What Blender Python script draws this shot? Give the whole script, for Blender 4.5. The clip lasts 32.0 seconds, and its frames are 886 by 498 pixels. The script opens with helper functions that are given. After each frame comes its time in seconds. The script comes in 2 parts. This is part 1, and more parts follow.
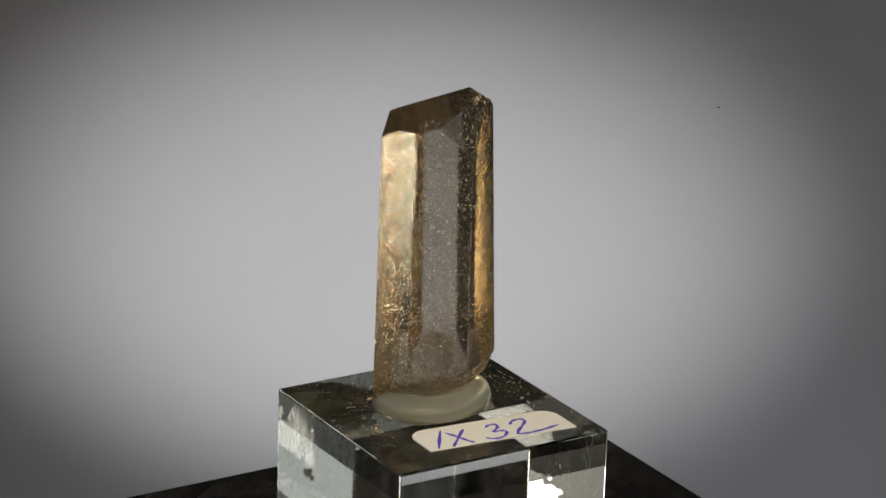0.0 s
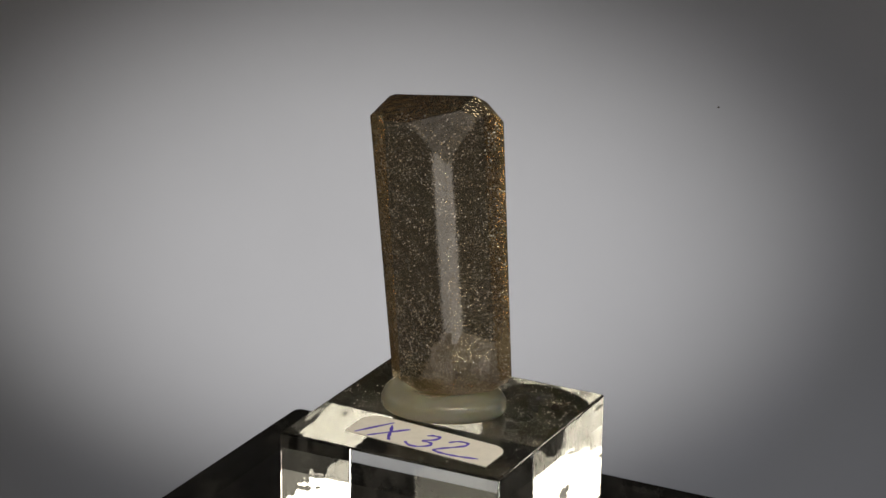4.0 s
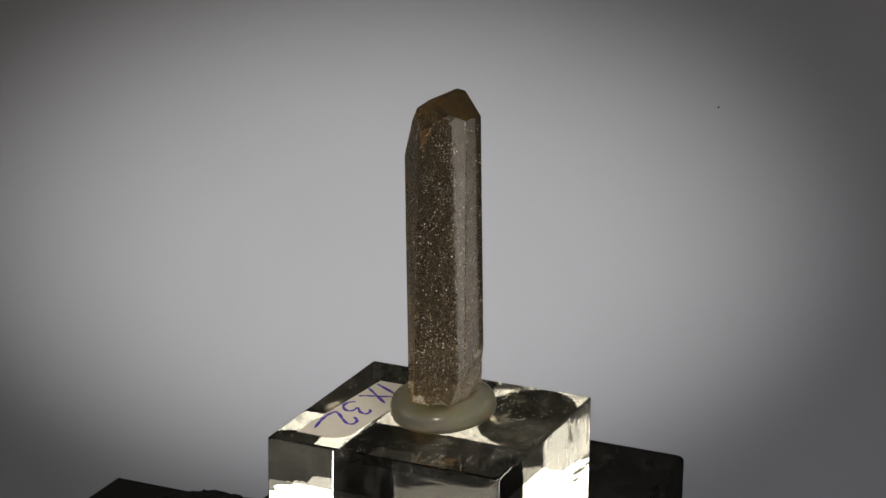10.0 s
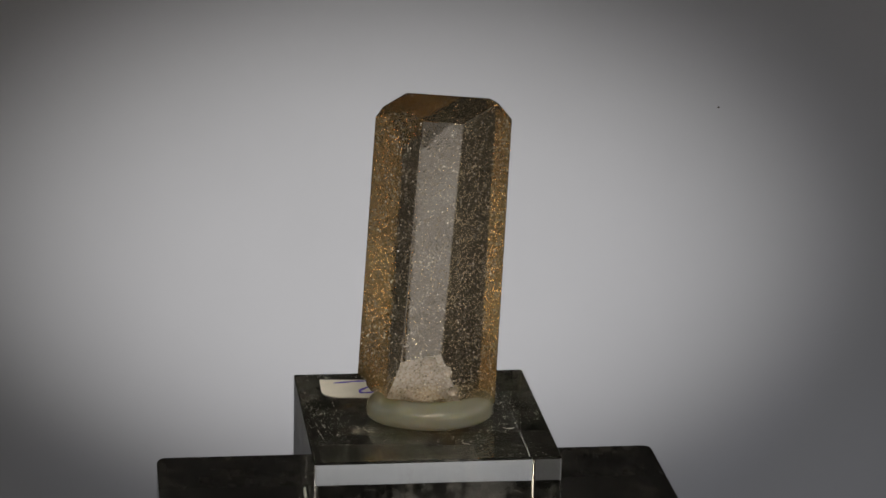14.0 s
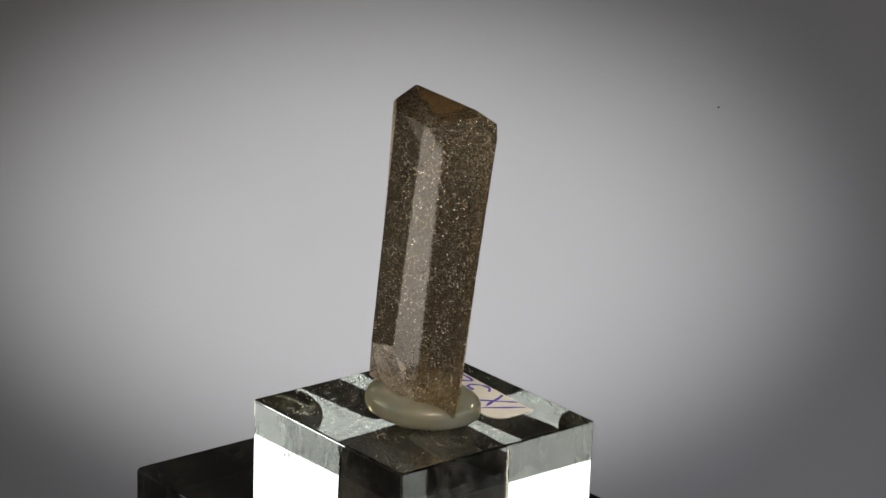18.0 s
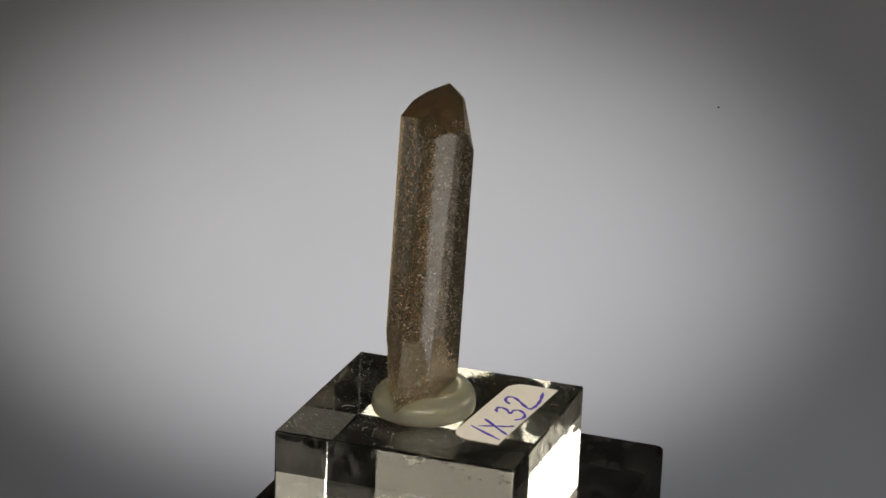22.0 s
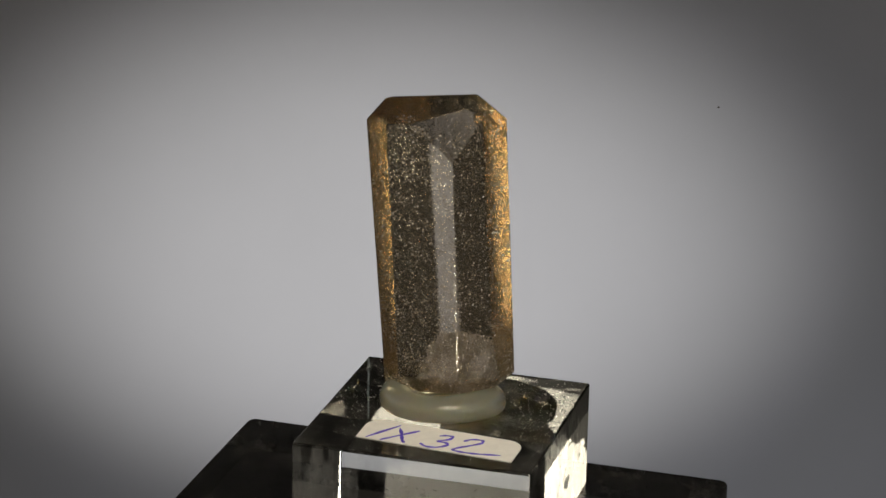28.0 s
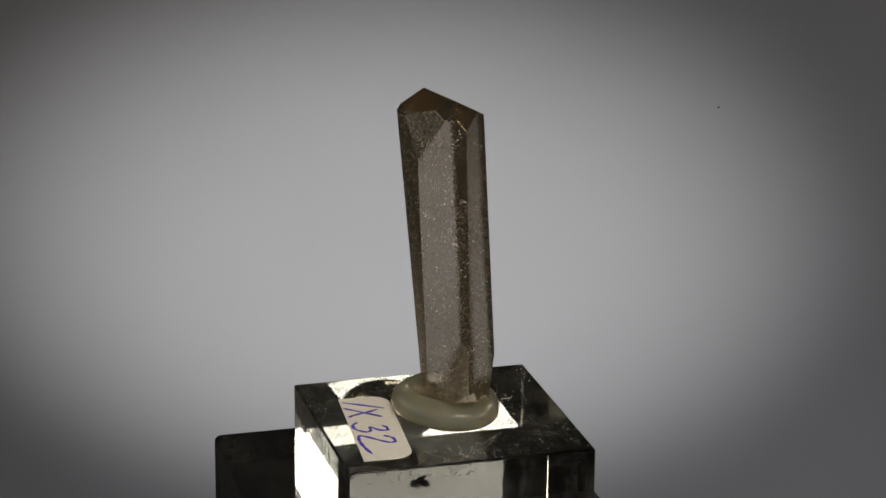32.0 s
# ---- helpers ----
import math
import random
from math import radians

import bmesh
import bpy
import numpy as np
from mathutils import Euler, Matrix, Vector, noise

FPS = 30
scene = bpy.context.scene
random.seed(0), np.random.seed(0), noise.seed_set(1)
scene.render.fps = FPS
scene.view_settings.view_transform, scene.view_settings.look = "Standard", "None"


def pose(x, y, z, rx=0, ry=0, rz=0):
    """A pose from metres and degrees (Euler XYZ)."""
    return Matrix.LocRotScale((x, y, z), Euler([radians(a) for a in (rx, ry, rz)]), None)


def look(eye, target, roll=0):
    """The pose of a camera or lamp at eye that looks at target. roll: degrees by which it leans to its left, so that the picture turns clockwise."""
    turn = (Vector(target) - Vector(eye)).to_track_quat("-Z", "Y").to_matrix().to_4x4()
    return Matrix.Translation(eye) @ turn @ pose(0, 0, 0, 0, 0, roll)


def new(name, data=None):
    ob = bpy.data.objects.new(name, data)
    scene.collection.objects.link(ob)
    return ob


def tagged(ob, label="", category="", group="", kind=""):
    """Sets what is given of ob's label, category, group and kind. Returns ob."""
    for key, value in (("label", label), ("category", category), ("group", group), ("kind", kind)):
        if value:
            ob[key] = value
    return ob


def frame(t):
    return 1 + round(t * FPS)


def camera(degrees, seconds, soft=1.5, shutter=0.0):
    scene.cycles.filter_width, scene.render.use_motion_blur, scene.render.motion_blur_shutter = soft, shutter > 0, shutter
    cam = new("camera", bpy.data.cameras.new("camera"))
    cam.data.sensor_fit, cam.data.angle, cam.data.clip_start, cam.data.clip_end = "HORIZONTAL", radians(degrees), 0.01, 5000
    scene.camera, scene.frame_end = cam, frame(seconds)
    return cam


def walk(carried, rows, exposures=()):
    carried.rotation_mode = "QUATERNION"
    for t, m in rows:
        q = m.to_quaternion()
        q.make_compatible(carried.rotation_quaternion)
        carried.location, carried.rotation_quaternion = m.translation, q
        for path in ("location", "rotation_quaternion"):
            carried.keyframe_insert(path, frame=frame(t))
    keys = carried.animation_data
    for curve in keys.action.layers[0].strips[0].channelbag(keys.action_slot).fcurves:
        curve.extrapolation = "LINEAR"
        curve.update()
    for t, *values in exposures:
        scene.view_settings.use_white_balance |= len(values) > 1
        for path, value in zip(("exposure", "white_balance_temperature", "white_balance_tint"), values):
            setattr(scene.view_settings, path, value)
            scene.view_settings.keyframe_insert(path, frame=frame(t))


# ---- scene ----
cam = camera(18.761, 32.0, soft=1.5)
EYE = (0.0, -0.31287, 0.12516)
AIM = (0.00069, 0.00941, 0.01849)
STOPS = [(0, 0.03), (1, -0.1), (2, -0.08), (3, -0.12), (6, 0.0), (7, -0.06), (8, -0.1), (9, -0.05), (10, -0.16), (11, -0.12), (12, 0.0), (13, 0.06), (14, -0.1), (17, -0.06), (18, 0.1), (19, 0.07), (20, -0.12), (21, 0.08), (22, 0.06), (23, -0.12), (24, 0.06), (25, 0.03), (28, -0.08), (29, -0.2), (30, 0.0), (31, 0.03), (32, -0.24)]
walk(cam, [(0.0, look(EYE, AIM, 1.412)), (32.0, look(EYE, AIM, 1.412))], STOPS)

# ---- the turn of the table ----
TURN_START, TURN_RATE = 31.541, 14.5506
LEAN = (0.80, -0.11, 0)  # the turntable is not quite level
MM = 0.001
BLOCK_H = 13.95
BASE_H = 14.0
Z_BASE = -BLOCK_H - BASE_H

# ---- light ----
world = bpy.data.worlds.new("studio")
scene.world = world
world.use_nodes = True
world.node_tree.nodes["Background"].inputs["Color"].default_value = (0.6, 0.65, 0.75, 1)
world.node_tree.nodes["Background"].inputs["Strength"].default_value = 0.012


def area_lamp(name, eye, target, width, height, watts, colour, spread=180):
    data = bpy.data.lights.new(name, "AREA")
    data.shape = "RECTANGLE"
    data.spread = radians(spread)
    data.size, data.size_y, data.energy, data.color = width, height, watts, colour
    ob = new(name, data)
    ob.matrix_world = look(eye, target)
    return ob


def spot_lamp(name, eye, target, degrees, watts, colour, wide):
    data = bpy.data.lights.new(name, "SPOT")
    data.spot_size, data.spot_blend, data.energy, data.color = radians(degrees), 1.0, watts, colour
    data.shadow_soft_size = 0.02
    ob = new(name, data)
    ob.matrix_world = look(eye, target)
    ob.scale = (wide, 1, 1)
    return ob


def placed(az, el, dist, z=0.01):
    return (dist * math.cos(radians(el)) * math.cos(radians(az)), dist * math.cos(radians(el)) * math.sin(radians(az)), z + dist * math.sin(radians(el)))


HEART = (0, 0, 0.01)


def softbox(name, az, el, wide, glare, warm):
    # a bright core in front of a dimmer, wider diffuser
    core = area_lamp(name + "_core", placed(az, el, 0.40), HEART, wide, 0.050, wide * 0.050 * math.pi * glare / 24, warm, 40)
    halo = area_lamp(name + "_halo", placed(az, el, 0.42), HEART, wide + 0.07, 0.09, (wide + 0.07) * 0.09 * math.pi * 0.35 / 24, warm, 40)
    core.data.shape = halo.data.shape = "ELLIPSE"


softbox("key_lamp_front_left", -131, 22.5, 0.24, 5.2, (1, 0.90, 0.72))
softbox("key_lamp_front_right", -53, 22.5, 0.20, 8.5, (1, 0.93, 0.80))
softbox("rim_lamp_left", 147, 23, 0.09, 3.0, (1, 0.94, 0.82))
softbox("rim_lamp_right", 43, 23, 0.11, 6.0, (1, 0.91, 0.74))
# added overhead fill that brightens the label and putty; no source seen there
area_lamp("top_fill", placed(-80, 58, 0.50), HEART, 0.22, 0.14, 1.4, (1, 0.91, 0.78))
area_lamp("diffuser_left", placed(172, 24, 0.45), HEART, 0.20, 0.14, 0.17, (0.95, 1, 0.95))
area_lamp("diffuser_right", placed(-5, 24, 0.45), HEART, 0.22, 0.14, 0.18, (0.94, 1, 0.95))
area_lamp("diffuser_right_wings", placed(-10, 24, 0.48), HEART, 0.42, 0.15, 0.085, (0.94, 1, 0.95))
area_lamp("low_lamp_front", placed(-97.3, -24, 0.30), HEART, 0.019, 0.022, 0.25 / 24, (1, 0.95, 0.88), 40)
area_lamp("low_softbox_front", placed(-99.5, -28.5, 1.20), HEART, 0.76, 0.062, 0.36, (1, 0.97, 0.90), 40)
# two dim fills added to bring gold into the crystal's faces; unseen
area_lamp("front_fill", placed(-101, -7, 0.60), HEART, 0.20, 0.08, 0.075, (1, 0.95, 0.86))
area_lamp("low_fill_right", placed(2, -20, 0.35), HEART, 0.10, 0.06, 0.05, (1, 0.93, 0.84))
spot_lamp("backdrop_lamp", (-0.023, 0.25, -0.342), (-0.023, 0.80, -0.245), 29, 11.4, (1.0, 0.99, 0.98), 1.58)
# added wide bluish spot that lifts the backdrop's dim outer area
spot_lamp("backdrop_fill_lamp", (0.12, 0.25, -0.47), (0.12, 0.80, -0.41), 76, 2.4, (0.86, 0.90, 1.0), 1.3)


# ---- materials ----
def material(name):
    mat = bpy.data.materials.new(name)
    mat.use_nodes = True
    nodes = mat.node_tree.nodes
    return mat, nodes, mat.node_tree.links, nodes["Principled BSDF"]


def noise_node(nodes, links, scale, detail=4.0, rough=0.6, stretch=None):
    coord = nodes.new("ShaderNodeTexCoord")
    tex = nodes.new("ShaderNodeTexNoise")
    tex.inputs["Scale"].default_value = scale
    tex.inputs["Detail"].default_value = detail
    tex.inputs["Roughness"].default_value = rough
    if stretch:
        mapping = nodes.new("ShaderNodeMapping")
        mapping.inputs["Scale"].default_value = stretch
        links.new(coord.outputs["Object"], mapping.inputs["Vector"])
        links.new(mapping.outputs["Vector"], tex.inputs["Vector"])
    else:
        links.new(coord.outputs["Object"], tex.inputs["Vector"])
    return tex


def ramp_node(nodes, links, source, stops):
    ramp = nodes.new("ShaderNodeValToRGB")
    el = ramp.color_ramp.elements
    while len(el) < len(stops):
        el.new(0.5)
    for e, (place, colour) in zip(el, stops):
        e.position, e.color = place, (*colour, 1) if len(colour) == 3 else colour
    links.new(source, ramp.inputs["Fac"])
    return ramp


def bump_node(nodes, links, source, strength, distance, target):
    bump = nodes.new("ShaderNodeBump")
    bump.inputs["Strength"].default_value = strength
    bump.inputs["Distance"].default_value = distance
    links.new(source, bump.inputs["Height"])
    links.new(bump.outputs["Normal"], target)
    return bump


def plain(name, colour, rough, spread=0.15, scale=200.0, spec=0.5):
    mat, nodes, links, bsdf = material(name)
    tex = noise_node(nodes, links, scale)
    low = tuple(c * (1 - spread) for c in colour)
    high = tuple(min(1, c * (1 + spread)) for c in colour)
    ramp = ramp_node(nodes, links, tex.outputs["Fac"], [(0.3, low), (0.7, high)])
    links.new(ramp.outputs["Color"], bsdf.inputs["Base Color"])
    bsdf.inputs["Roughness"].default_value = rough
    bsdf.inputs["Specular IOR Level"].default_value = spec
    return mat, nodes, links, bsdf, tex


def make_acrylic(name, tint, haze):
    mat, nodes, links, bsdf = material(name)
    bsdf.inputs["Base Color"].default_value = (*tint, 1)
    bsdf.inputs["Transmission Weight"].default_value = 1
    bsdf.inputs["IOR"].default_value = 1.49
    bsdf.inputs["Roughness"].default_value = 0.01
    smear = noise_node(nodes, links, 110, 5, 0.65)
    streak = noise_node(nodes, links, 500, 5, 0.8, (1, 1, 0.35))
    both = nodes.new("ShaderNodeMath")
    both.operation = "MULTIPLY"
    links.new(smear.outputs["Fac"], both.inputs[0])
    links.new(streak.outputs["Fac"], both.inputs[1])
    film = ramp_node(nodes, links, both.outputs[0], [(0.25, (0.0,) * 3), (0.29, (haze * 0.35,) * 3), (0.44, (haze,) * 3)])
    grease = ramp_node(nodes, links, both.outputs[0], [(0.18, (0.0,) * 3), (0.42, (0.02,) * 3)])
    links.new(grease.outputs["Color"], bsdf.inputs["Roughness"])
    # polished faces are never quite flat
    wave = noise_node(nodes, links, 85, 2, 0.5)
    ripple = nodes.new("ShaderNodeBump")
    ripple.inputs["Strength"].default_value = 1.0
    ripple.inputs["Distance"].default_value = 0.00003
    links.new(wave.outputs["Fac"], ripple.inputs["Height"])
    links.new(ripple.outputs["Normal"], bsdf.inputs["Normal"])
    dust = nodes.new("ShaderNodeBsdfDiffuse")
    dust.inputs["Color"].default_value = (0.8, 0.74, 0.64, 1)
    scuff = nodes.new("ShaderNodeBsdfAnisotropic")
    scuff.inputs["Roughness"].default_value = 0.32
    scuff.inputs["Color"].default_value = (0.9, 0.87, 0.8, 1)
    worn = nodes.new("ShaderNodeMixShader")
    worn.inputs["Fac"].default_value = 0.62
    links.new(dust.outputs["BSDF"], worn.inputs[1])
    links.new(scuff.outputs["BSDF"], worn.inputs[2])
    mix = nodes.new("ShaderNodeMixShader")
    links.new(film.outputs["Color"], mix.inputs["Fac"])
    links.new(bsdf.outputs["BSDF"], mix.inputs[1])
    links.new(worn.outputs["Shader"], mix.inputs[2])
    links.new(mix.outputs["Shader"], nodes["Material Output"].inputs["Surface"])
    return mat


ACRYLIC = make_acrylic("clear_acrylic", (0.975, 0.985, 0.95), 0.11)
ACRYLIC_BASE = make_acrylic("clear_acrylic_base", (0.95, 0.96, 0.95), 0.075)


def vector_node(nodes, links, operation, a, b=None):
    node = nodes.new("ShaderNodeVectorMath")
    node.operation = operation
    for socket, value in zip(node.inputs, (a, b)):
        if isinstance(value, tuple):
            socket.default_value = value
        elif value is not None:
            links.new(value, socket)
    return node.outputs["Vector"]


def make_crystal():
    mat, nodes, links, bsdf = material("smoky_crystal")
    nodes.remove(bsdf)
    tint = noise_node(nodes, links, 120, 3)
    clear = ramp_node(nodes, links, tint.outputs["Fac"], [(0.3, (0.64, 0.605, 0.55)), (0.7, (0.73, 0.70, 0.645))])
    smoke = ramp_node(nodes, links, tint.outputs["Fac"], [(0.3, (0.97, 0.78, 0.50)), (0.7, (0.99, 0.86, 0.62))])
    refraction = nodes.new("ShaderNodeBsdfRefraction")
    gloss = nodes.new("ShaderNodeBsdfAnisotropic")
    fresnel = nodes.new("ShaderNodeFresnel")
    mix = nodes.new("ShaderNodeMixShader")
    refraction.inputs["IOR"].default_value = fresnel.inputs["IOR"].default_value = 1.58
    grain = noise_node(nodes, links, 3200, 3, 0.7)
    bump = bump_node(nodes, links, grain.outputs["Fac"], 0.10, 0.0001, refraction.inputs["Normal"])
    flakes = nodes.new("ShaderNodeTexVoronoi")
    flakes.inputs["Scale"].default_value = 6400
    links.new(grain.inputs["Vector"].links[0].from_socket, flakes.inputs["Vector"])
    # every flake leans its own way, a few of them steeply
    spread = nodes.new("ShaderNodeMapRange")
    spread.data_type = "FLOAT_VECTOR"
    spread.inputs[9].default_value, spread.inputs[10].default_value = (-1, -1, -1), (1, 1, 1)
    links.new(flakes.outputs["Color"], spread.inputs[6])
    steep = vector_node(nodes, links, "MULTIPLY", spread.outputs[1], spread.outputs[1])
    steep = vector_node(nodes, links, "MULTIPLY", steep, spread.outputs[1])
    steep = vector_node(nodes, links, "MULTIPLY", steep, (0.11, 0.11, 0.11))
    mild = vector_node(nodes, links, "MULTIPLY", spread.outputs[1], (0.012, 0.012, 0.012))
    steep = vector_node(nodes, links, "ADD", steep, mild)
    tilted = vector_node(nodes, links, "ADD", bump.outputs["Normal"], steep)
    normal = vector_node(nodes, links, "NORMALIZE", tilted)
    links.new(normal, refraction.inputs["Normal"])
    links.new(normal, gloss.inputs["Normal"])
    links.new(clear.outputs["Color"], refraction.inputs["Color"])
    links.new(smoke.outputs["Color"], gloss.inputs["Color"])
    refraction.inputs["Roughness"].default_value = 0.035
    gloss.inputs["Roughness"].default_value = 0.08
    links.new(fresnel.outputs["Fac"], mix.inputs["Fac"])
    links.new(refraction.outputs["BSDF"], mix.inputs[1])
    links.new(gloss.outputs["BSDF"], mix.inputs[2])
    # etch pits: small frosted dots, denser in patches, with sparkle painted into their colour
    dots = nodes.new("ShaderNodeTexVoronoi")
    dots.inputs["Scale"].default_value = 3900
    links.new(grain.inputs["Vector"].links[0].from_socket, dots.inputs["Vector"])
    dot = ramp_node(nodes, links, dots.outputs["Distance"], [(0.20, (1,) * 3), (0.38, (0,) * 3)])
    patch = noise_node(nodes, links, 420, 3, 0.6)
    often = ramp_node(nodes, links, patch.outputs["Fac"], [(0.36, (0.05,) * 3), (0.66, (0.55,) * 3)])
    pits = nodes.new("ShaderNodeMath")
    pits.operation = "MULTIPLY"
    # fewer dots where a face points upwards, as the end faces do
    face = nodes.new("ShaderNodeNewGeometry")
    split = nodes.new("ShaderNodeSeparateXYZ")
    links.new(face.outputs["True Normal"], split.inputs["Vector"])
    ends = ramp_node(nodes, links, split.outputs["Z"], [(0.30, (1,) * 3), (0.50, (0.25,) * 3)])
    fewer = nodes.new("ShaderNodeMath")
    fewer.operation = "MULTIPLY"
    links.new(often.outputs["Color"], fewer.inputs[0])
    links.new(ends.outputs["Color"], fewer.inputs[1])
    links.new(dot.outputs["Color"], pits.inputs[0])
    links.new(fewer.outputs[0], pits.inputs[1])
    # palest dots imitate pinkish-white glints, whatever the lamps do
    hue = ramp_node(nodes, links, dots.outputs["Color"], [(0.25, (0.08, 0.06, 0.045)), (0.5, (0.46, 0.37, 0.25)), (0.75, (0.98, 0.85, 0.72))])
    frost = nodes.new("ShaderNodeBsdfDiffuse")
    links.new(hue.outputs["Color"], frost.inputs["Color"])
    veil = nodes.new("ShaderNodeBsdfDiffuse")
    veil.inputs["Color"].default_value = (0.72, 0.60, 0.44, 1)
    milky = nodes.new("ShaderNodeMixShader")
    milky.inputs["Fac"].default_value = 0.018
    links.new(mix.outputs["Shader"], milky.inputs[1])
    links.new(veil.outputs["BSDF"], milky.inputs[2])
    etched = nodes.new("ShaderNodeMixShader")
    links.new(pits.outputs[0], etched.inputs["Fac"])
    links.new(milky.outputs["Shader"], etched.inputs[1])
    links.new(frost.outputs["BSDF"], etched.inputs[2])
    links.new(etched.outputs["Shader"], nodes["Material Output"].inputs["Surface"])
    return mat


CRYSTAL = make_crystal()


def make_fracture():
    """Rough broken surfaces at the crystal's foot."""
    mat, nodes, links, bsdf = material("rough_fracture")
    grain = noise_node(nodes, links, 2600, 4, 0.7)
    tone = ramp_node(nodes, links, grain.outputs["Fac"], [(0.3, (0.55, 0.43, 0.30)), (0.7, (0.97, 0.88, 0.78))])
    links.new(tone.outputs["Color"], bsdf.inputs["Base Color"])
    bsdf.inputs["Transmission Weight"].default_value = 0.66
    bsdf.inputs["IOR"].default_value = 1.58
    bsdf.inputs["Roughness"].default_value = 0.16
    bump_node(nodes, links, grain.outputs["Fac"], 0.7, 0.00012, bsdf.inputs["Normal"])
    return mat


FRACTURE = make_fracture()


def make_grains():
    mat, nodes, links, bsdf = material("etched_sparkle_grain")
    island = nodes.new("ShaderNodeNewGeometry")
    # pale end of the ramp stands in for bright glints on the crystal
    ramp = ramp_node(nodes, links, island.outputs["Random Per Island"], [(0.0, (0.07, 0.055, 0.04)), (0.5, (0.27, 0.205, 0.12)), (0.8, (0.62, 0.48, 0.33)), (1.0, (0.98, 0.88, 0.78))])
    links.new(ramp.outputs["Color"], bsdf.inputs["Base Color"])
    bsdf.inputs["Roughness"].default_value = 0.22
    bsdf.inputs["Specular IOR Level"].default_value = 1.0
    bsdf.inputs["Transmission Weight"].default_value = 0.25
    bsdf.inputs["IOR"].default_value = 1.58
    return mat


GRAINS = make_grains()


def make_putty():
    mat, nodes, links, bsdf = material("milky_putty")
    cloud = noise_node(nodes, links, 260, 3, 0.6)
    tone = ramp_node(nodes, links, cloud.outputs["Fac"], [(0.3, (0.96, 0.88, 0.66)), (0.7, (0.99, 0.94, 0.77))])
    links.new(tone.outputs["Color"], bsdf.inputs["Base Color"])
    bsdf.inputs["Subsurface Weight"].default_value = 1.0
    bsdf.inputs["Subsurface Radius"].default_value = (1.0, 0.88, 0.66)
    bsdf.inputs["Subsurface Scale"].default_value = 0.003
    bsdf.inputs["Roughness"].default_value = 0.12
    dent = noise_node(nodes, links, 420, 2, 0.5)
    bump = bump_node(nodes, links, dent.outputs["Fac"], 0.2, 0.0008, bsdf.inputs["Normal"])
    # a clear gel with a milky body
    gel = nodes.new("ShaderNodeBsdfGlass")
    gel.inputs["IOR"].default_value, gel.inputs["Roughness"].default_value = 1.42, 0.015
    gel.inputs["Color"].default_value = (0.99, 0.95, 0.83, 1)
    links.new(bump.outputs["Normal"], gel.inputs["Normal"])
    mix = nodes.new("ShaderNodeMixShader")
    mix.inputs["Fac"].default_value = 0.84
    links.new(bsdf.outputs["BSDF"], mix.inputs[1])
    links.new(gel.outputs["BSDF"], mix.inputs[2])
    links.new(mix.outputs["Shader"], nodes["Material Output"].inputs["Surface"])
    return mat


PUTTY = make_putty()
PAPER, pn, pl_, pb, ptex = plain("white_paper", (0.83, 0.785, 0.70), 0.8, 0.04, 900)
bump_node(pn, pl_, ptex.outputs["Fac"], 0.2, 0.00005, pb.inputs["Normal"])
INK = plain("blue_ink", (0.10, 0.06, 0.50), 0.5, 0.35, 1500)[0]
FLECK = plain("grey_white_residue", (0.78, 0.76, 0.70), 0.7, 0.2, 2500)[0]
BLACK = plain("black_felt", (0.012, 0.012, 0.013), 0.9, 0.3, 800, 0.2)[0]
BACKDROP = plain("grey_backdrop_paper", (0.42, 0.417, 0.428), 0.95, 0.02, 12, 0.1)[0]
DARK_WALL = plain("dark_studio_wall", (0.10, 0.092, 0.08), 0.8, 0.2, 4)[0]


# ---- mesh helpers ----
def mesh_of(bm, name, mat, smooth=False):
    data = bpy.data.meshes.new(name)
    bmesh.ops.recalc_face_normals(bm, faces=bm.faces)
    for f in bm.faces:
        f.smooth = smooth
    bm.to_mesh(data)
    bm.free()
    data.materials.append(mat)
    return data


def part(name, bm, mat, parent, label="", smooth=False):
    ob = new(name, mesh_of(bm, name, mat, smooth))
    ob.parent = parent
    if label:
        tagged(ob, label)
    return ob


def box(bm, lo, hi, bevel=0.0, segments=2, foot=True):
    made = bmesh.ops.create_cube(bm, size=1)["verts"]
    for v in made:
        v.co = [lo[i] + (hi[i] - lo[i]) * (v.co[i] + 0.5) for i in range(3)]
    if bevel:
        edges = [e for e in {e for v in made for e in v.link_edges} if foot or max(v.co.z for v in e.verts) > lo[2] + 1e-6]
        bmesh.ops.bevel(bm, geom=edges, offset=bevel, segments=segments, affect="EDGES", profile=0.5)


def sheet(name, lo, hi, mat):
    bm = bmesh.new()
    box(bm, lo, hi)
    return tagged(new(name, mesh_of(bm, name, mat)), kind="structure")


# ---- studio ----
tagged(sheet("backdrop", (-0.27, 0.80, -1.2), (0.26, 0.803, 0.05), BACKDROP), "plain grey paper backdrop lit by a soft spot", "backdrop")
sheet("wall_west", (-1.55, -1.2, -1.2), (-1.5, 1.0, 1.0), DARK_WALL)
sheet("wall_east", (1.5, -1.2, -1.2), (1.55, 1.0, 1.0), DARK_WALL)
sheet("wall_south", (-1.5, -1.25, -1.2), (1.5, -1.2, 1.0), DARK_WALL)
sheet("wall_north", (-1.5, 0.95, -1.2), (1.5, 1.0, 1.0), DARK_WALL)
sheet("ceiling", (-1.55, -1.25, 1.0), (1.55, 1.0, 1.05), DARK_WALL)
sheet("floor", (-1.55, -1.25, -1.25), (1.55, 1.0, -1.2), DARK_WALL)


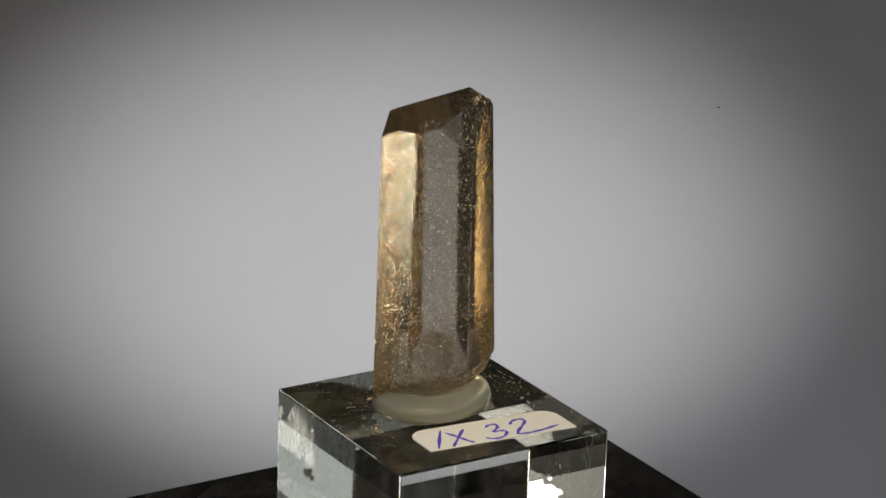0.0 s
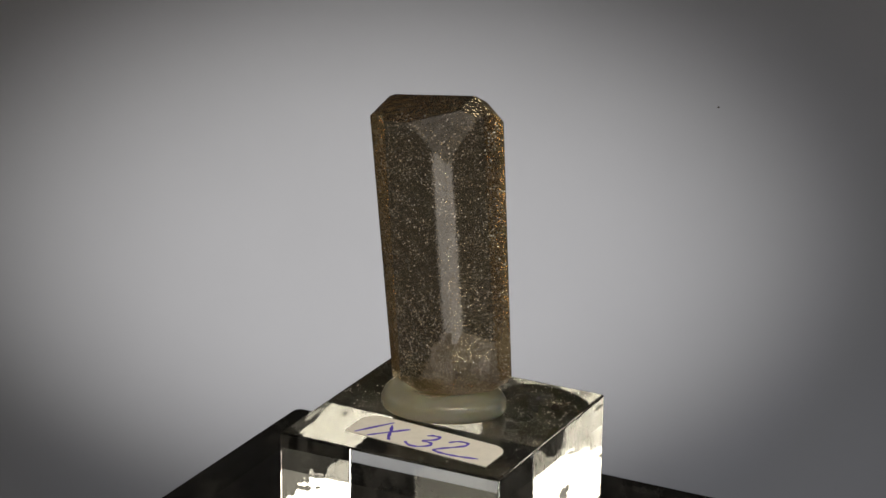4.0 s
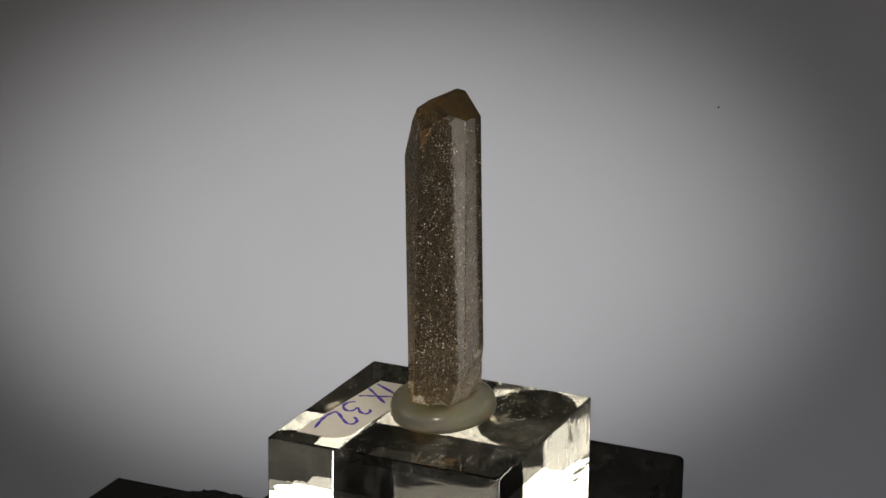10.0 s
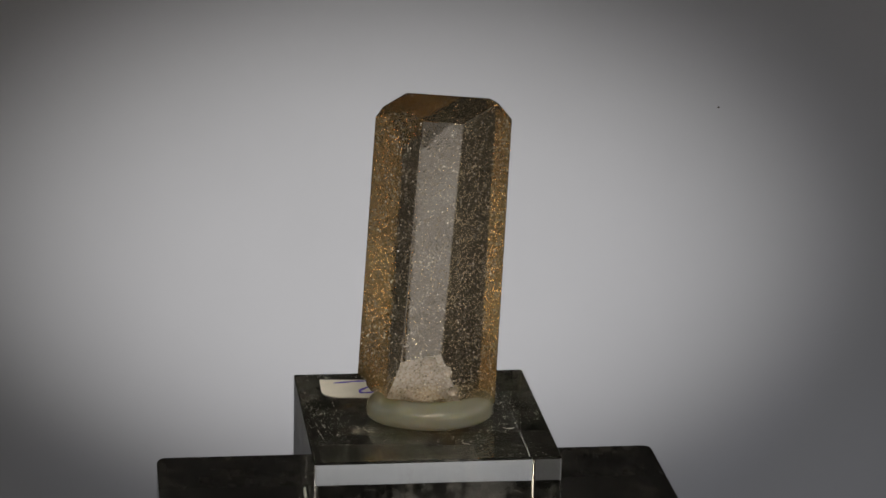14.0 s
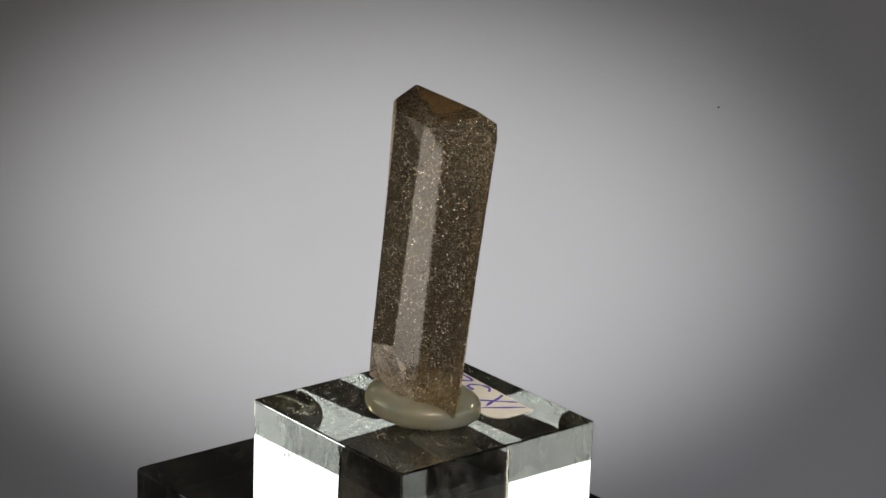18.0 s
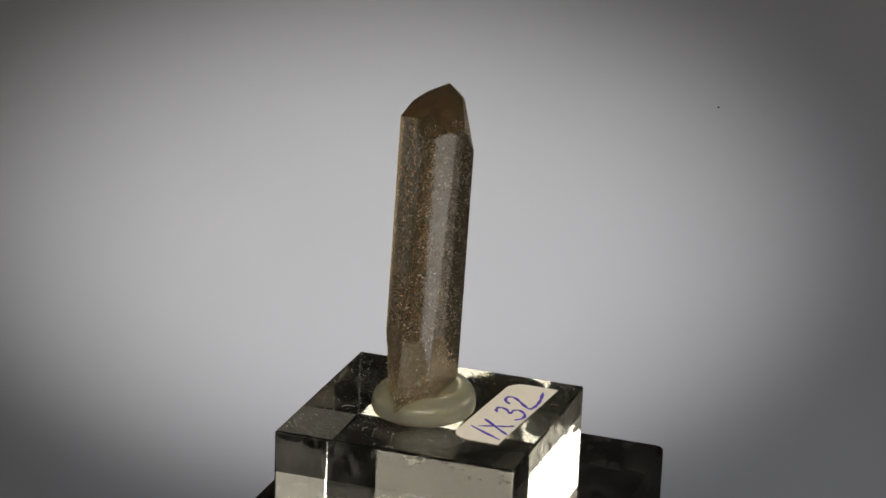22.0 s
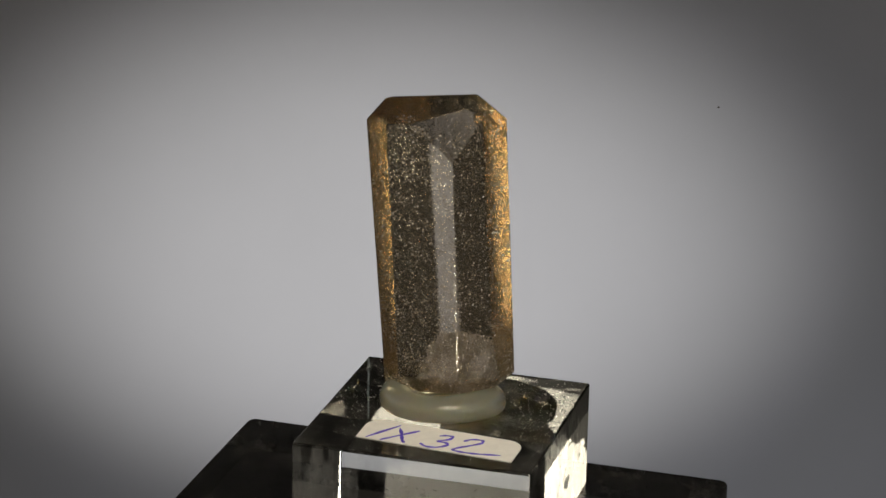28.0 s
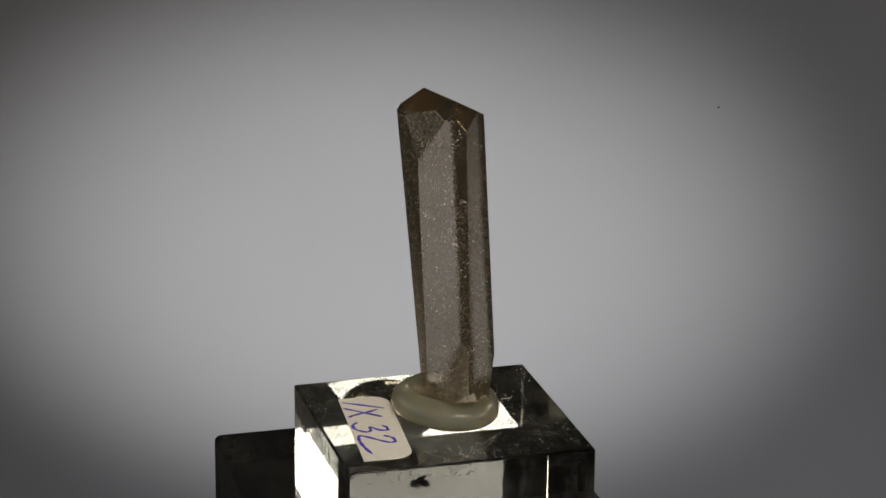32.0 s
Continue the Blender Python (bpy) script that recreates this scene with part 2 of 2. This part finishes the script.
bm = bmesh.new()
bmesh.ops.create_icosphere(bm, subdivisions=2, radius=0.0005)
for v in bm.verts:
    v.co = (v.co.x * (1 + 0.3 * noise.noise(v.co * 3000)), v.co.y * 0.1, v.co.z)
speck = tagged(new("backdrop_speck", mesh_of(bm, "backdrop_speck", DARK_WALL, True)), "tiny dark speck on the grey backdrop", "speck")
speck.location = (0.1192, 0.7999, -0.1761)


def disc(bm, radius, z0, z1, bevel=0.001, count=96):
    made = bmesh.ops.create_cone(bm, cap_ends=True, segments=count, radius1=radius, radius2=radius, depth=z1 - z0)["verts"]
    bmesh.ops.translate(bm, verts=made, vec=(0, 0, (z0 + z1) / 2))


TABLE_Z = -0.092
bm = bmesh.new()
disc(bm, 0.05, -1.2, TABLE_Z - 0.012)
tagged(new("stand", mesh_of(bm, "stand", DARK_WALL)), "dark round column under the turntable", "stand")
bm = bmesh.new()
disc(bm, 0.16, 0, 0.012)
turntable = tagged(new("turntable", mesh_of(bm, "turntable", BLACK)), "black felt-covered round turntable", "turntable")
turntable.location.z = TABLE_Z - 0.012
bm = bmesh.new()
box(bm, (-32 * MM, -21.2 * MM, 0), (33 * MM, 21.5 * MM, Z_BASE * MM - TABLE_Z), 0.4 * MM)
riser = tagged(new("riser_block", mesh_of(bm, "riser_block", BLACK)), "black felt-covered riser under the clear blocks", "riser")
riser.location.z = TABLE_Z

# crumpled black cloth on the turntable
bm = bmesh.new()
bmesh.ops.create_grid(bm, x_segments=60, y_segments=60, size=0.042)
for v in bm.verts:
    x, y, _ = v.co
    d = math.hypot(x, y) / 0.042
    h = 0.0160 * max(0.0, 1 - d * d) ** 1.0
    h *= 0.85 + 0.5 * noise.noise(Vector((x, y, 0.3)) * 40) + 0.15 * noise.noise(Vector((x, y, 1.3)) * 250)
    v.co.z = max(0.0, h)
bmesh.ops.translate(bm, verts=bm.verts, vec=(-0.1105, -0.0975, 0))
cloth = tagged(new("black_cloth", mesh_of(bm, "black_cloth", BLACK, True)), "crumpled heap of black cloth on the turntable", "cloth")
cloth.location.z = TABLE_Z

# ---- acrylic blocks ----
bm = bmesh.new()
box(bm, (-33.50 * MM, -22.28 * MM, 0), (33.50 * MM, 22.28 * MM, BASE_H * MM))
edges = [e for e in bm.edges if abs(e.verts[0].co.z - e.verts[1].co.z) > 0.001]
bmesh.ops.bevel(bm, geom=edges, offset=1.3 * MM, segments=6, affect="EDGES", profile=0.5)
edges = [e for e in bm.edges if min(v.co.z for v in e.verts) > BASE_H * MM - 1e-6]
bmesh.ops.bevel(bm, geom=edges, offset=0.45 * MM, segments=3, affect="EDGES", profile=0.5)
bmesh.ops.rotate(bm, verts=bm.verts, cent=(0, 0, 0), matrix=Matrix.Rotation(radians(-0.15), 3, "Z"))
bmesh.ops.translate(bm, verts=bm.verts, vec=(0.60 * MM, 0.22 * MM, 0))
base = tagged(new("base_block", mesh_of(bm, "base_block", ACRYLIC_BASE)), "wide clear acrylic block, dark against the black turntable", "display block", "display blocks")
base.data.materials.append(BLACK)
for p in base.data.polygons:
    if p.normal.z < -0.9:
        p.material_index = 1
base.location.z = Z_BASE * MM + 0.00001
bm = bmesh.new()
box(bm, ((1.38 - 15.01) * MM, (0.52 - 15.41) * MM, 0), ((1.38 + 15.01) * MM, (0.52 + 15.41) * MM, BLOCK_H * MM), 0.26 * MM, 3, False)
block = tagged(new("display_block", mesh_of(bm, "display_block", ACRYLIC)), "polished clear acrylic block on the wider block", "display block", "display blocks")
block.location.z = -BLOCK_H * MM + 0.00002

# ---- crystal ----
# the six ridges of the slightly twisted prism: x and y at heights of 5 and 36 mm
RIDGES = [((0.55, 6.97), (-1.94, 4.59)), ((5.25, 6.43), (3.03, 4.80)), ((9.94, 1.69), (8.23, 0.94)), ((3.58, -1.93), (2.50, -3.65)), ((-4.48, -0.69), (-5.55, -3.83)), ((-7.46, 2.42), (-8.94, -1.16))]
TIP = [(-0.0337, -0.5845, 0.8107, 33.3917),
       (-0.1285, 0.443, 0.8872, 36.5145),
       (-0.5924, -0.3945, 0.7024, 32.2787),
       (0.5421, 0.3362, 0.7702, 34.5296),
       (0.3521, -0.6492, 0.6742, 29.2947),
       (-0.795, 0.4969, 0.3478, 19.7768),
       (0.0612, -0.9377, 0.342, 17.0787),
       (0.28, -0.93, 0.238, 12.02)]
BREAKS = [((0.14, 0.0, -1.0), (0.0, 0.0, 3.1)), ((0.10, 0.72, -0.69), (2.6, 6.2, 3.3)), ((0.03, 0.975, -0.20), (2.4, 6.3, 9.3)), ((0.70, -0.1, -0.72), (9.7, 1.5, 6.0))]


def cut(bm, normal, point):
    made = bmesh.ops.bisect_plane(bm, geom=bm.verts[:] + bm.edges[:] + bm.faces[:], plane_co=point, plane_no=normal, clear_outer=True)
    edges = [e for e in made["geom_cut"] if isinstance(e, bmesh.types.BMEdge)]
    if edges:
        return bmesh.ops.contextual_create(bm, geom=edges)["faces"]
    return []


bm = bmesh.new()
rings = []
for k in range(43):
    z = 0.5 + k
    f = (z - 5) / 31
    rings.append([bm.verts.new(((a[0] + (b[0] - a[0]) * f) * MM, (a[1] + (b[1] - a[1]) * f) * MM, z * MM)) for a, b in RIDGES])
bm.faces.new(rings[0]), bm.faces.new(rings[-1])
for low, high in zip(rings, rings[1:]):
    for k in range(6):
        m = (k + 1) % 6
        bm.faces.new((low[k], low[m], high[m])), bm.faces.new((low[k], high[m], high[k]))
bmesh.ops.recalc_face_normals(bm, faces=bm.faces)
for a, b, c, d in TIP:
    n = Vector((a, b, c))
    cut(bm, n, n * (d * MM / n.length_squared))
for n, p in BREAKS:
    for f in cut(bm, Vector(n).normalized(), Vector(p) * MM):
        f.material_index = 1
bmesh.ops.recalc_face_normals(bm, faces=bm.faces)
bmesh.ops.bevel(bm, geom=[e for e in bm.edges if len(e.link_faces) == 2 and e.calc_face_angle() > 0.12], offset=0.00008, segments=1, affect="EDGES")
crystal = tagged(new("crystal", mesh_of(bm, "crystal", CRYSTAL)), "smoky golden prismatic crystal standing in milky putty", "crystal")


crystal.data.materials.append(FRACTURE)


def scoop(centre, radius, rough):
    """Knock a shell-shaped chip out of the crystal."""
    bm = bmesh.new()
    bmesh.ops.create_icosphere(bm, subdivisions=5 if radius > 4 else 3, radius=radius * MM)
    for v in bm.verts:
        p = v.co + Vector(centre) * MM
        v.co *= 1 + rough * noise.noise(p * 700) + 0.5 * rough * noise.noise(p * 1900)
        v.co += Vector(centre) * MM
    cutter = new("cutter", mesh_of(bm, "cutter", FRACTURE))
    mod = crystal.modifiers.new("chip", "BOOLEAN")
    mod.operation, mod.solver, mod.object, mod.material_mode = "DIFFERENCE", "EXACT", cutter, "TRANSFER"
    graph = bpy.context.evaluated_depsgraph_get()
    graph.update()
    made = bpy.data.meshes.new_from_object(crystal.evaluated_get(graph))
    crystal.modifiers.clear()
    if len(made.vertices) > 100:
        crystal.data = made
    bpy.data.objects.remove(cutter)


for centre, radius, rough in (((2.2, 12.3, 5.0), 7.3, 0.014), ((0.0, 5.6, 2.6), 1.4, 0.07), ((4.2, 5.8, 3.1), 1.3, 0.07), ((7.9, 4.3, 3.6), 1.4, 0.08),
                              ((9.4, 2.1, 5.0), 0.9, 0.08), ((-0.9, 7.0, 7.6), 1.25, 0.16), ((-1.7, 6.0, 4.9), 0.9, 0.16), ((1.6, 6.9, 9.0), 1.1, 0.14), ((-4.0, 4.9, 2.1), 1.2, 0.08), ((-7.7, 2.9, 1.6), 0.6, 0.08), ((-6.0, 0.9, 1.9), 0.6, 0.1),
                              ((-0.5, -1.5, 2.7), 0.7, 0.1), ((3.7, -2.1, 3.2), 0.7, 0.1), ((6.4, -0.5, 3.3), 0.7, 0.1)):
    scoop(centre, radius, rough)

# etched grains over the prism faces, which also carry the crystal's sparkle as colour
random.seed(21)
faces = [(p.center.copy(), p.normal.copy(), p.area, [crystal.data.vertices[i].co.copy() for i in p.vertices]) for p in crystal.data.polygons if p.area > 2e-8]
total = sum(f[2] for f in faces)
verts, tris = [], []
for centre, n, area, ring in faces:
    for k in range(int(22000 * area / total + random.random())):
        i = random.randrange(len(ring))
        u, v = math.sqrt(random.random()), random.random()
        p = centre.lerp(ring[i].lerp(ring[(i + 1) % len(ring)], v), u)
        if noise.noise(p * 160) < random.uniform(-0.9, 0.3) or random.random() > 0.5 + 0.5 * max(0.0, 1 - p.z / 0.009):
            continue
        if n.z > 0.45 and random.random() > 0.3:
            continue
        side = n.orthogonal().normalized()
        other = n.cross(side)
        r = random.choice((0.035, 0.05, 0.06, 0.07, 0.11)) * MM
        a0, base_i = random.uniform(0, 6.3), len(verts)
        for j in range(4):
            a = a0 + j * math.pi / 2 + random.uniform(-0.4, 0.4)
            verts.append(p + (side * math.cos(a) + other * math.sin(a)) * r * random.uniform(0.7, 1.3) - n * 0.004 * MM)
        verts.append(p + n * r * random.uniform(0.15, 0.7) + side * r * random.uniform(-0.5, 0.5) + other * r * random.uniform(-0.5, 0.5))
        tris += [(base_i + j, base_i + (j + 1) % 4, base_i + 4) for j in range(4)]
data = bpy.data.meshes.new("etch_sparkle")
data.from_pydata(verts, [], tris)
data.materials.append(GRAINS)
grains = tagged(new("etch_sparkle", data), "fine etched grains, the palest coloured as sparkle", kind="stuff")
grains.parent = crystal

# ---- putty ----
bm = bmesh.new()
bmesh.ops.create_uvsphere(bm, u_segments=64, v_segments=32, radius=1)
for v in bm.verts:
    x, y, z = v.co
    r = math.hypot(x, y)
    a = math.atan2(y, x)
    wob = 1 + 0.03 * math.sin(2 * a + 0.6) + 0.02 * math.sin(3 * a + 1.1)
    wide = 1 - 0.10 * max(0.0, -z) ** 3
    if z > 0:
        h = 1.25 + 2.3 * min(1.0, z / 0.75) ** 0.7 - 0.9 * max(0.0, z - 0.75) / 0.25 + 0.22 * math.sin(2 * a + 2.0) * z
    else:
        h = 1.25 - 1.25 * (-z) ** 0.45
    v.co = (0.55 * MM + 7.85 * MM * x * wob * wide, 1.45 * MM + 6.65 * MM * y * wob * wide, h * MM)
putty = tagged(new("putty_blob", mesh_of(bm, "putty_blob", PUTTY, True)), "flattened blob of milky translucent mounting putty", "putty")
putty.location.z = 0.00003

# ---- paper label ----
label = tagged(new("paper_label"), "white paper label with blue handwriting, on the clear block", "label")
bm = bmesh.new()
rim = [(-6.8, -10.65), (13.3, -12.3)]
for cx, cy, a0 in ((11.1, -8.2, -4), (-4.5, -6.85, 86)):
    for k in range(9):
        a = radians(a0 + k * 11.25)
        rim.append((cx + 2.3 * math.cos(a), cy + 2.3 * math.sin(a)))
low = [bm.verts.new((x * MM, y * MM, 0)) for x, y in rim]
f = bm.faces.new(low)
up = bmesh.ops.extrude_face_region(bm, geom=[f])
bmesh.ops.translate(bm, verts=[g for g in up["geom"] if isinstance(g, bmesh.types.BMVert)], vec=(0, 0, 0.00012))
part("paper", bm, PAPER, label)
label.location.z = 0.00004


def pen(name, strokes):
    """Pen strokes as flat ribbons, smoothed through their turning points."""
    bm = bmesh.new()
    for stroke in strokes:
        pts = [Vector((x, y, 0)) for x, y in stroke]
        pts = [pts[0] * 2 - pts[1]] + pts + [pts[-1] * 2 - pts[-2]]
        line = []
        for a, b, c, d in zip(pts, pts[1:], pts[2:], pts[3:]):
            for k in range(8):
                u = k / 8
                line.append((b * 2 + (c - a) * u + (a * 2 - b * 5 + c * 4 - d) * u * u + (b * 3 - a - c * 3 + d) * u ** 3) / 2)
        line.append(pts[-2])
        rows = []
        for k, p in enumerate(line):
            along = (line[min(k + 1, len(line) - 1)] - line[max(k - 1, 0)]).normalized()
            half = 0.19 + 0.05 * math.sin(k * 0.7 + p.x) + 0.03 * noise.noise(p * 3)
            half *= min(1.0, 0.55 + 0.25 * min(k, len(line) - 1 - k))
            side = Vector((-along.y, along.x, 0)) * half
            rows.append([bm.verts.new((p + side) * MM), bm.verts.new((p - side) * MM)])
        for a, b in zip(rows, rows[1:]):
            bm.faces.new((a[0], a[1], b[1], b[0]))
    up = bmesh.ops.extrude_face_region(bm, geom=bm.faces[:])
    bmesh.ops.translate(bm, verts=[g for g in up["geom"] if isinstance(g, bmesh.types.BMVert)], vec=(0, 0, 0.00003))
    part(name, bm, INK, label).location.z = 0.000125


pen("letter", [[(-2.5, -5.75), (-4.15, -8.25), (-5.55, -10.5)]])
pen("letter", [[(0.2, -6.7), (-1.74, -8.73), (-3.65, -10.78)], [(-2.35, -6.65), (-1.65, -8.3), (-1.08, -10.0), (-0.6, -10.8)]])
pen("numeral", [[(2.95, -7.45), (3.7, -7.05), (4.6, -7.2), (4.3, -8.15), (3.2, -9.0), (4.25, -9.2), (4.6, -9.85), (3.6, -10.85), (2.25, -11.0), (1.3, -10.25)]])
pen("numeral", [[(6.2, -8.05), (7.1, -7.2), (8.3, -7.15), (8.45, -7.95), (7.4, -9.05), (6.1, -10.2), (5.65, -10.95), (6.7, -11.3), (8.8, -11.3), (11.6, -10.83)]])

# ---- specks ----
random.seed(11)
bm = bmesh.new()
for k in range(2400):
    x, y = random.uniform(-13.2, 15.9), random.uniform(-14.5, 15.6)
    if -7.5 < x < 14 and -12.8 < y < -4.2 or math.hypot((x - 0.55) / 7.9, (y - 1.45) / 6.7) < 1.05:
        continue
    if noise.noise(Vector((x, y, 2.0)) * 0.16) < random.uniform(-0.35, 0.5):
        continue
    r = random.choice((0.018, 0.018, 0.025, 0.03, 0.06)) * MM
    made = bmesh.ops.create_icosphere(bm, subdivisions=1, radius=r)["verts"]
    for v in made:
        v.co = Vector((v.co.x * random.uniform(0.7, 1.4), v.co.y * random.uniform(0.7, 1.4), v.co.z * 0.6)) + Vector((x * MM, y * MM, r * 0.6))
specks = tagged(new("dust", mesh_of(bm, "dust", PAPER)), "fine pale dust specks on the clear block", "dust", kind="stuff")
specks.location.z = 0.00003

bm = bmesh.new()
for dy, dz, r in ((-0.7, 0.1, 0.75), (0.1, -0.3, 0.6), (0.75, 0.25, 0.7), (0.5, -0.7, 0.45), (-0.4, 0.5, 0.5)):
    made = bmesh.ops.create_icosphere(bm, subdivisions=2, radius=r * MM)["verts"]
    for v in made:
        v.co = Vector((v.co.x * 0.12, v.co.y, v.co.z * 0.75)) + Vector((16.46 * MM, (4.0 + dy) * MM, (-9.0 + dz) * MM))
fibres = []
for x, y, turn, length, curl in ((-2.5, 9.6, 20, 2.2, 2.6), (-9.2, 6.0, 60, 1.5, -2.0)):
    line = bpy.data.curves.new("fibre", "CURVE")
    line.dimensions, line.bevel_depth, line.bevel_resolution = "3D", 0.022 * MM, 1
    spline = line.splines.new("POLY")
    spline.points.add(15)
    p, a = Vector((x, y, 0.03)), radians(turn)
    for k, point in enumerate(spline.points):
        point.co = (p.x * MM, p.y * MM, p.z * MM, 1)
        a += curl / 15 * (1 + math.sin(k * 0.9))
        p += Vector((math.cos(a), math.sin(a), 0.02 if k < 8 else -0.02)) * length / 15
    line.materials.append(PAPER)
    fibres.append(tagged(new("fibre", line), "tiny curled pale lint fibre lying on the clear block", "fibre", "lint fibres"))
fleck = tagged(new("white_fleck", mesh_of(bm, "white_fleck", FLECK, True)), "white glue fleck stuck to the clear block's side", "fleck")


def motions():
    for thing in (turntable, riser, cloth, base, block, crystal, putty, label, specks, fleck, *fibres):
        z = thing.location.z
        lean = pose(0, 0, 0) if thing == crystal else pose(0, 0, 0, *LEAN)
        rows = [(k * 0.5, pose(0, 0, 0, 0, 0, TURN_START - TURN_RATE * k * 0.5) @ lean @ pose(0, 0, z)) for k in range(65)]
        walk(thing, rows)


motions()
